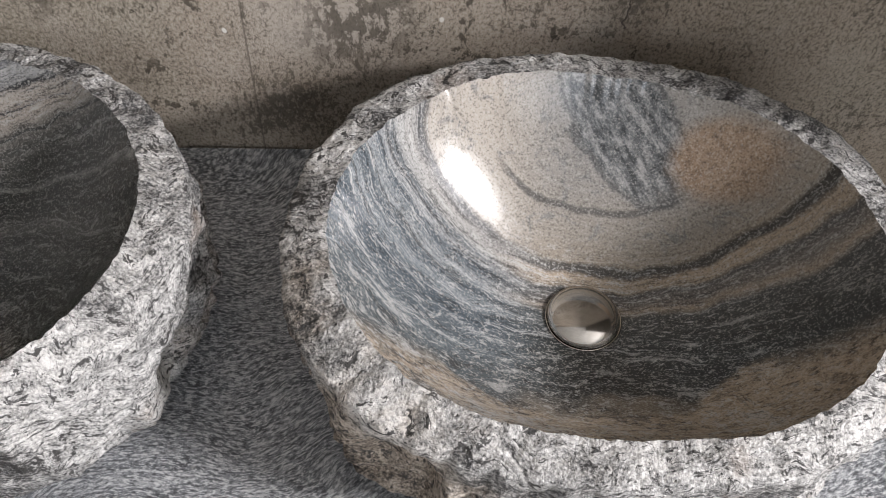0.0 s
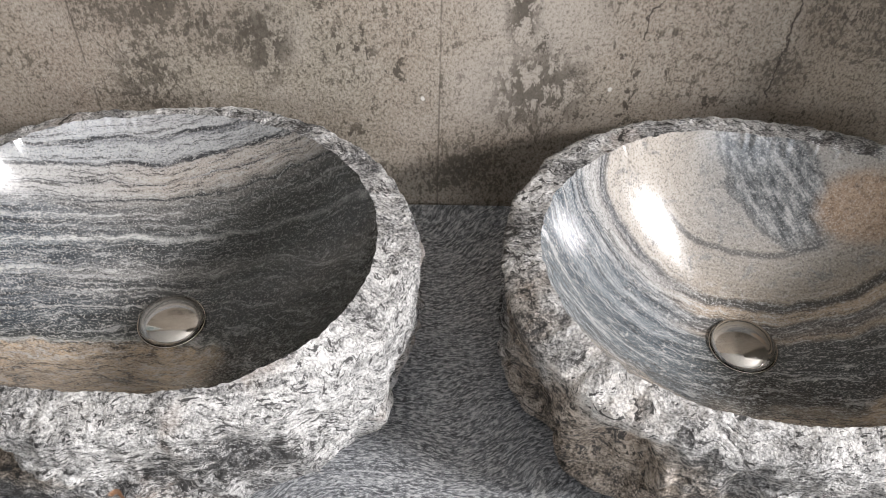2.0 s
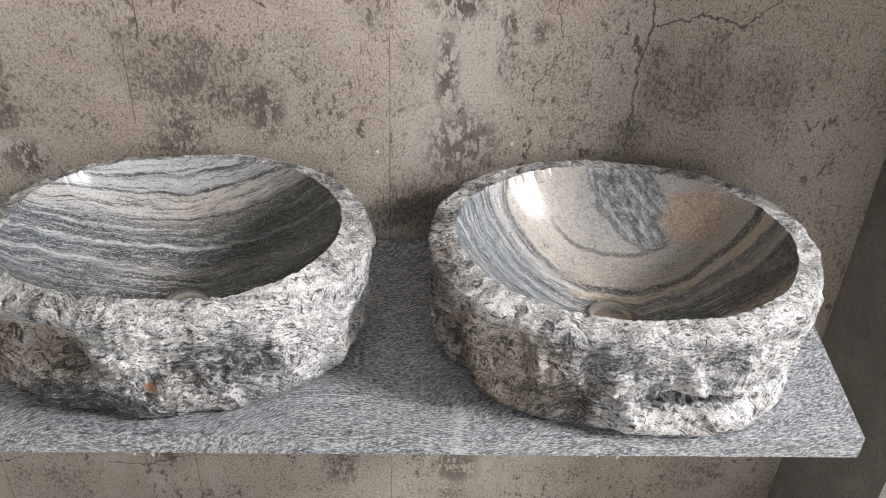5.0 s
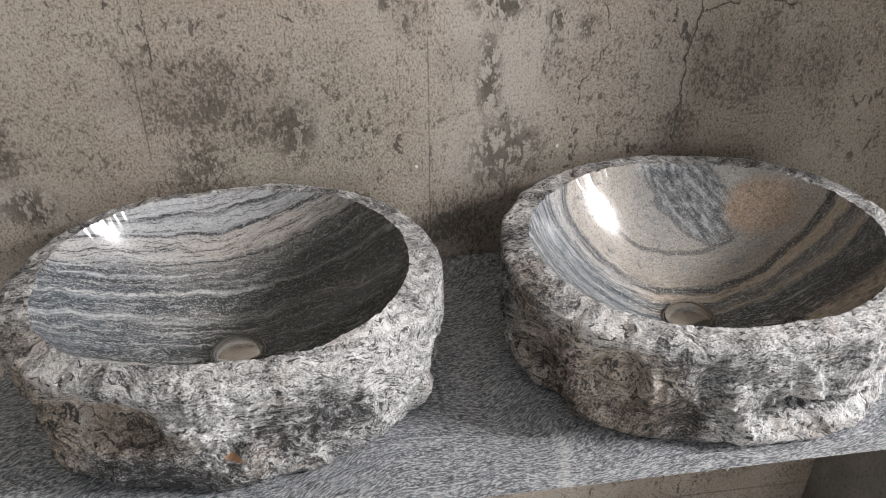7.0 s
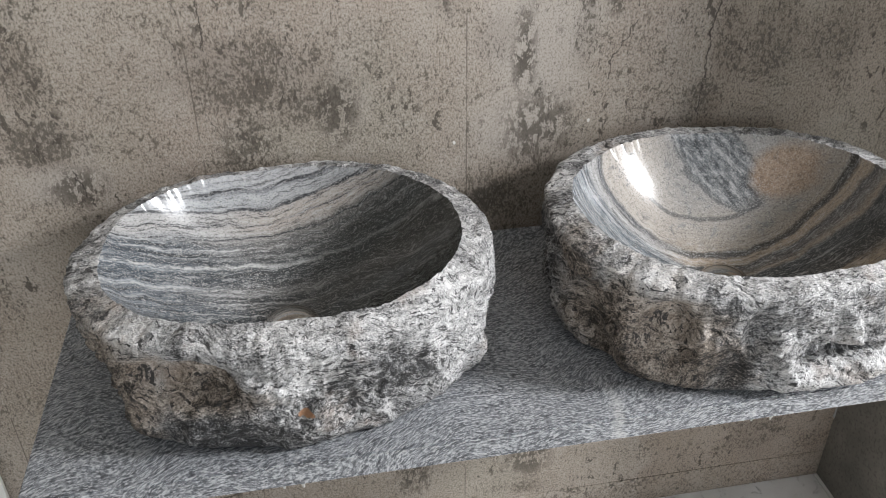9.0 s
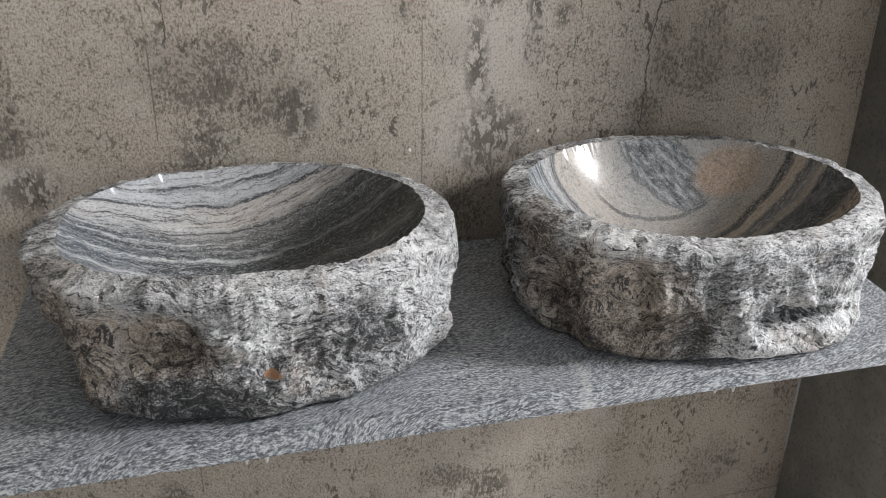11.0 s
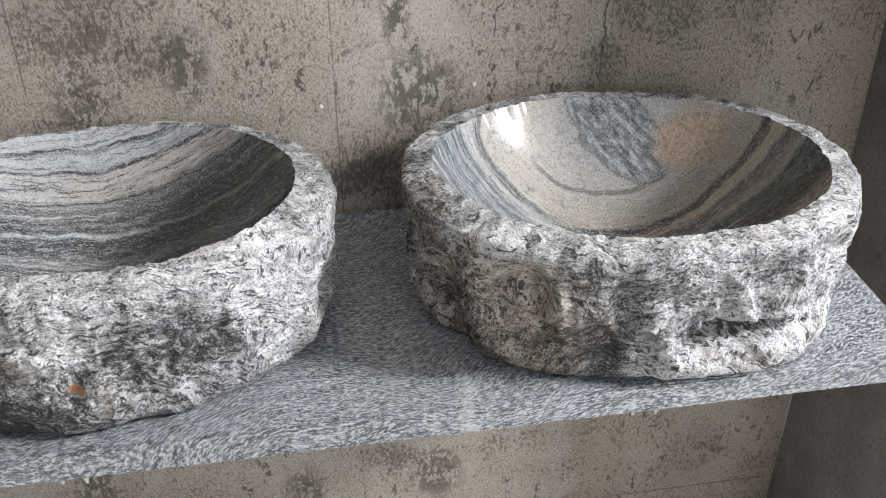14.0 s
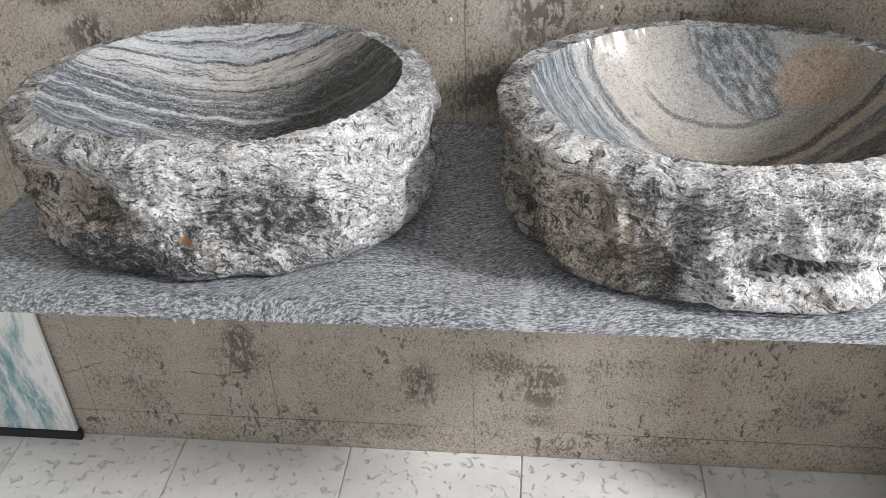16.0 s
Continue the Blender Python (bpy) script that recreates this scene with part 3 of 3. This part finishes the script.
structure("wall_right", [(2.7, -4.65, -0.1, 2.85, -1.57, 3.2), (2.7, -0.97, -0.1, 2.85, 0.15, 3.2), (2.7, -1.57, -0.1, 2.85, -0.97, 2.07), (2.7, -1.57, 2.61, 2.85, -0.97, 3.2)],
          M_PLASTER, "plain pale plastered wall with one window", "wall")
structure("wall_front", [(-3.0, -4.65, 0, 0.1, -4.5, 3.2), (2.3, -4.65, 0, 2.7, -4.5, 3.2), (0.1, -4.65, 2.6, 2.3, -4.5, 3.2)], M_PLASTER, "plain pale wall with a wide doorway", "wall")
structure("ceiling", [(-3.15, -4.65, 3.2, 2.85, 0.15, 3.3)], M_CEILING, "plain white painted ceiling", "ceiling")
structure("ground", [(-40, -60, -0.2, 40, 20, -0.11)], M_GROUT, "plain grey ground outside the room", "ground")
floor = structure("floor", [(-3.0, -4.65, -0.1, 2.7, 0, -0.003)], M_GROUT, "pale speckled ceramic tile floor with thin joints", "floor")


def baseboard():
    bm = block(bmesh.new(), -3.0, -0.0014, 0.0, 0.764, 0.004, 0.066)
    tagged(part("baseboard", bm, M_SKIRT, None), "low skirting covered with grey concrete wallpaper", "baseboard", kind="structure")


baseboard()


def corner_bead():
    bm = bmesh.new()
    rows = []
    for i in range(28):
        z = 0.16 + i * 0.011
        w = 0.0035 + 0.0025 * noise.noise(Vector((0, 0, z * 30)))
        rows.append([bm.verts.new((0.766 - w, -0.0008, z)), bm.verts.new((0.766 - w * 0.6, -w * 0.6, z)), bm.verts.new((0.7655, -w, z))])
    for a, b in zip(rows, rows[1:]):
        for j in range(2):
            bm.faces.new((a[j], a[j + 1], b[j + 1], b[j])).smooth = True
    tagged(part("trim", bm, M_PLASTER, None), "uneven pale sealant bead in the wall corner", "trim", kind="structure")


corner_bead()


# ---- stone shelf ----
def stone_shelf():
    root = tagged(new("stone_shelf"), "grey flecked honed gneiss slab shelf fixed to the wall", "shelf")
    root.location = (0, 0, SHELF)
    bm = bmesh.new()
    low, high = [], []
    for x, y in ((-0.545, -0.002), (-0.545, -0.428), (0.600, -0.428), (0.642, -0.002)):
        low.append(bm.verts.new((x, y, -0.034)))
        high.append(bm.verts.new((x, y, 0)))
    bm.faces.new(low)
    bm.faces.new(high[::-1])
    for i in range(4):
        j = (i + 1) % 4
        bm.faces.new((low[i], high[i], high[j], low[j]))
    bmesh.ops.recalc_face_normals(bm, faces=bm.faces)
    bmesh.ops.bevel(bm, geom=list(bm.edges), offset=0.0022, segments=2, affect="EDGES")
    part("slab", bm, M_SHELF, root)
    for x, tall in ((0.282, 0.007), (0.307, 0.009), (-0.273, 0.008), (-0.252, 0.010)):
        bm = bmesh.new()
        bmesh.ops.create_cone(bm, cap_ends=True, segments=10, radius1=0.0012, radius2=0.0032, depth=tall, matrix=Matrix.Translation((x, -0.422, -0.0335 - tall / 2)))
        for v in bm.verts:
            v.co.x += 0.0008 * noise.noise(v.co * 300)
        part("resin_drip", bm, M_RESIN, root, "hardened pale resin drip")
    return root


stone_shelf()


# ---- stone sinks ----
def ring(values, a):
    """Smooth closed curve through radii at even angles (a: radians)."""
    n = len(values)
    s = a / (2 * math.pi) * n
    i = math.floor(s)
    f = s - i
    p = [values[(i + j) % n] for j in (-1, 0, 1, 2)]
    return p[1] + 0.5 * f * (p[2] - p[0] + f * (2 * p[0] - 5 * p[1] + 4 * p[2] - p[3] + f * (3 * (p[1] - p[2]) + p[3] - p[0])))


def hewn(p, seed):
    """Depth of chisel and break marks at a place of the outside, metres."""
    q = p + Vector((seed, 0, 0))
    bent = q + Vector((noise.noise(q * 20), noise.noise(q * 20 + Vector((9, 2, 4))), noise.noise(q * 20 + Vector((1, 8, 3))))) * 0.014
    cut = 0.010 * noise.fractal(q * 8, 1.0, 2.0, 2)
    for scale, lean in ((15, 0.22), (34, 0.26), (75, 0.24)):
        (near, far, *_), places = noise.voronoi(bent * scale)
        side = noise.cell_vector(places[0] * 7.3) - Vector((0.5, 0.5, 0.5))
        step = (bent - places[0] / scale).dot(side) * 2 * lean
        cut += step * min(1.0, (far - near) * 5)
    return cut - 0.0022 * abs(noise.noise(q * 60)) - 0.0012 * abs(noise.noise(q * 130))


def stone_sink(which, centre, inner, outer, base, rim, drop, drain, dents, seed, label):
    root = tagged(new("stone_sink"), label, "sink", "hewn stone sinks")
    root.location = (*centre, SHELF)
    NA, NV, NR, NB = 620, 84, 14, 44
    shell, bowl = bmesh.new(), bmesh.new()
    rows, rows_in = [], []

    def rim_z(a):
        return ring(rim, a)

    def wave(a, s, amount):
        return amount * noise.noise(Vector((math.cos(a) * s, math.sin(a) * s, seed * 3)))

    edge = []
    for i in range(NA):
        a = 2 * math.pi * i / NA
        way = Vector((math.cos(a), math.sin(a), 0))
        ri, ro, rb, zr = ring(inner, a), ring(outer, a) + 0.004, ring(base, a), rim_z(a)
        ri += wave(a, 9, 0.0022) + wave(a, 30, 0.0012)
        ro += wave(a, 7, 0.003) + wave(a, 22, 0.002) + wave(a, 50, 0.0008)
        zt = zr + wave(a, 6, 0.002) + wave(a, 19, 0.0022) + wave(a, 45, 0.0012)
        zo = zr - ring(drop, a) + wave(a + 0.9, 6, 0.002) + wave(a + 0.4, 14, 0.0022) + wave(a + 0.2, 40, 0.0007)
        edge.append((way, ring(inner, a), zr, ri, zt))
        column = []
        for j in range(NV + 1):
            v = j / NV
            r = rb + (ro - rb) * v ** 0.7 + 0.009 * math.sin(math.pi * v) ** 0.8 * (1 - 0.5 * v)
            if v < 0.08:
                r -= 0.010 * (1 - v / 0.08) ** 2
            z = v * (zo - 0.004)
            p = way * r + Vector((0, 0, z))
            cut = hewn(p, seed) * min(1.0, 0.35 + 3 * v) * (1.0 if v < 0.78 else 1.0 - 3.8 * (v - 0.78))
            for da, dz, wa, wz, deep in dents:
                t = (a - radians(da) + math.pi) % (2 * math.pi) - math.pi
                e = (t / radians(wa)) ** 2 + ((z - dz) / wz) ** 2
                if e < 4:
                    cut -= 1.3 * deep * math.exp(-e ** 2.2)
            p += way * cut
            column.append(shell.verts.new(p))
        last = column[-1].co
        for j in range(1, NR + 1):
            s = j / NR
            flat = last.lerp(way * ri + Vector((0, 0, zt)), s)
            lift = 0.004 * math.sin(math.pi * s / 2) ** 0.5 - 0.004 * s
            bumpy = (0.0024 * noise.noise(flat * 45) + 0.0014 * noise.noise(flat * 110) + 0.0012 * noise.noise(flat * 240)) * math.sin(math.pi * s) if j < NR else 0.0
            column.append(shell.verts.new(flat + Vector((0, 0, lift + bumpy))))
        rows.append(column)
    for i in range(NA):
        for j in range(NV + NR):
            shell.faces.new((rows[i][j], rows[(i + 1) % NA][j], rows[(i + 1) % NA][j + 1], rows[i][j + 1])).smooth = True
    shell.faces.new([rows[i][0] for i in range(NA)][::-1])
    hole = 0.0295
    for way, ri0, zr, ri, zt in edge:
        column = []
        goal = Vector((drain[0], drain[1], 0)) + way * hole
        for j in range(NB + 1):
            s = 1 - j / NB
            near = s ** 36
            flat = goal.lerp(way * (ri0 + (ri - ri0) * near), s)
            z = drain[2] - 0.004 + (zr + (zt - zr) * near - drain[2] + 0.004) * (0.81 * s ** 1.26 + 0.19 * s ** 4.8)
            column.append(bowl.verts.new((flat.x, flat.y, z)))
        rows_in.append(column)
    for i in range(NA):
        for j in range(NB):
            bowl.faces.new((rows_in[i][j], rows_in[(i + 1) % NA][j], rows_in[(i + 1) % NA][j + 1], rows_in[i][j + 1])).smooth = True
    part("hewn_outside", shell, M_STONE[which, False], root, "rough hewn stone outside with a broken rim")
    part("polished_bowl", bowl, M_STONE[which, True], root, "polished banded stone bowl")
    # pop-up drain: flange in the outlet, domed cap on it
    bm = bmesh.new()
    turn(bm, ((0.0, -0.024), (0.028, -0.024), (0.0305, -0.006), (0.0335, -0.0012), (0.0345, -0.0022), (0.030, -0.004), (0.027, -0.022)), 48)
    outlet = part("drain", bm, M_STEEL, root, "steel pop-up drain with a domed cap")
    outlet.location = drain
    bm = bmesh.new()
    turn(bm, ((0.0, 0.0075), (0.006, 0.0073), (0.012, 0.0066), (0.018, 0.0054), (0.024, 0.0035), (0.029, 0.0012), (0.0315, -0.0008), (0.0325, -0.0024), (0.0315, -0.0042), (0.020, -0.0048), (0.0, -0.0050)), 56)
    cap = part("cap", bm, M_STEEL, outlet, "domed polished steel cap")
    cap.location = (0, 0, 0.0025)
    return root


def turn(bm, profile, steps):
    """A turned shape round z; radius 0 at an end closes it."""
    rows = []
    for r, z in profile:
        if r == 0:
            rows.append([bm.verts.new((0, 0, z))])
        else:
            rows.append([bm.verts.new((r * math.cos(2 * math.pi * i / steps), r * math.sin(2 * math.pi * i / steps), z)) for i in range(steps)])
    for a, b in zip(rows, rows[1:]):
        for i in range(steps):
            j = (i + 1) % steps
            quad = [a[i % len(a)], a[j % len(a)], b[j % len(b)], b[i % len(b)]]
            quad = [v for n, v in enumerate(quad) if v not in quad[:n]]
            if len(quad) > 2:
                bm.faces.new(quad).smooth = True
    bmesh.ops.recalc_face_normals(bm, faces=bm.faces)


stone_sink("left", (-0.25, -0.22),
           (0.214, 0.209, 0.198, 0.184, 0.177, 0.175, 0.183, 0.194, 0.203, 0.204, 0.205, 0.197, 0.182, 0.170, 0.171, 0.187, 0.202, 0.211),
           (0.246, 0.236, 0.223, 0.207, 0.192, 0.188, 0.198, 0.212, 0.226, 0.237, 0.238, 0.227, 0.212, 0.205, 0.205, 0.215, 0.230, 0.242),
           (0.234, 0.225, 0.210, 0.195, 0.180, 0.178, 0.188, 0.195, 0.192, 0.188, 0.194, 0.202, 0.195, 0.188, 0.184, 0.193, 0.211, 0.227),
           (0.165, 0.165, 0.163, 0.162, 0.161, 0.161, 0.163, 0.165, 0.166, 0.164, 0.164, 0.166, 0.167, 0.166, 0.165, 0.165, 0.166, 0.166),
           (0.011, 0.005, 0.003, 0.002, 0.001, 0.001, 0.001, 0.001, 0.002, 0.003, 0.005, 0.009, 0.009, 0.008, 0.009, 0.015, 0.022, 0.021),
           (0.0, 0.012, 0.027),
           ((238, 0.108, 15, 0.028, 0.024), (203, 0.05, 13, 0.05, 0.020), (221, 0.055, 6, 0.06, -0.008), (346, 0.070, 8, 0.026, 0.020), (300, 0.05, 20, 0.03, 0.005), (250, 0.02, 14, 0.02, 0.006), (322, 0.12, 12, 0.03, 0.006)),
           11.3, "oval rough-hewn grey gneiss sink with a polished dark banded bowl")
stone_sink("right", (0.315, -0.23),
           (0.217, 0.204, 0.185, 0.169, 0.163, 0.169, 0.178, 0.188, 0.200, 0.206, 0.205, 0.197, 0.183, 0.174, 0.177, 0.196, 0.213, 0.218),
           (0.244, 0.235, 0.217, 0.200, 0.190, 0.192, 0.206, 0.220, 0.230, 0.235, 0.241, 0.231, 0.214, 0.201, 0.203, 0.222, 0.238, 0.243),
           (0.240, 0.228, 0.208, 0.192, 0.182, 0.184, 0.192, 0.200, 0.208, 0.214, 0.216, 0.214, 0.202, 0.193, 0.195, 0.214, 0.234, 0.242),
           (0.168, 0.169, 0.169, 0.168, 0.167, 0.167, 0.166, 0.164, 0.165, 0.168, 0.169, 0.165, 0.159, 0.156, 0.157, 0.161, 0.167, 0.168),
           (0.003, 0.002, 0.001, 0.001, 0.001, 0.001, 0.001, 0.001, 0.002, 0.004, 0.006, 0.006, 0.004, 0.003, 0.003, 0.004, 0.005, 0.005),
           (0.011, 0.0, 0.030),
           ((286, 0.055, 13, 0.014, 0.026), (228, 0.085, 8, 0.05, 0.020), (247, 0.045, 7, 0.035, 0.016), (206, 0.06, 9, 0.06, 0.014), (255, 0.10, 5, 0.03, 0.010), (290, 0.02, 26, 0.022, -0.009), (310, 0.10, 10, 0.05, 0.006), (335, 0.05, 12, 0.04, 0.008)),
           4.7, "oval rough-hewn grey gneiss sink with a beige and blue-grey polished bowl")


# ---- painted panel against the wall ----
def painted_panel():
    root = tagged(new("painted_panel"), "tall teal and white brushed panel standing against the wall", "panel")
    root.location = (-0.757, -0.012, 0)
    bm = block(bmesh.new(), -0.60, -0.006, 0.022, 0, 0.002, 2.0, 0.001)
    part("board", bm, M_PANEL, root, "brushed teal and white board")
    bm = block(bmesh.new(), -0.60, -0.009, 0.0005, 0.006, 0.002, 0.0215, 0.001)
    part("foot_strip", bm, M_BLACK, root, "black rubber foot strip")


painted_panel()


# ---- floor tiles ----
def floor_tiles():
    size, gap, x0 = 0.326, 0.003, 0.107
    bm = block(bmesh.new(), gap / 2, gap / 2, -0.006, size - gap / 2, size - gap / 2, 0.0, 0.0012)
    mesh = bpy.data.meshes.new("tile")
    bm.to_mesh(mesh)
    bm.free()
    mesh.materials.append(M_TILE)
    for i in range(-8, 9):
        for j in range(1, 14):
            x, y = x0 + i * size, -j * size
            if x < -3.0 or x + size > 2.7:
                continue
            tile = new("tile", mesh)
            tile.location = (x, y, 0)
            tile.parent = floor


floor_tiles()
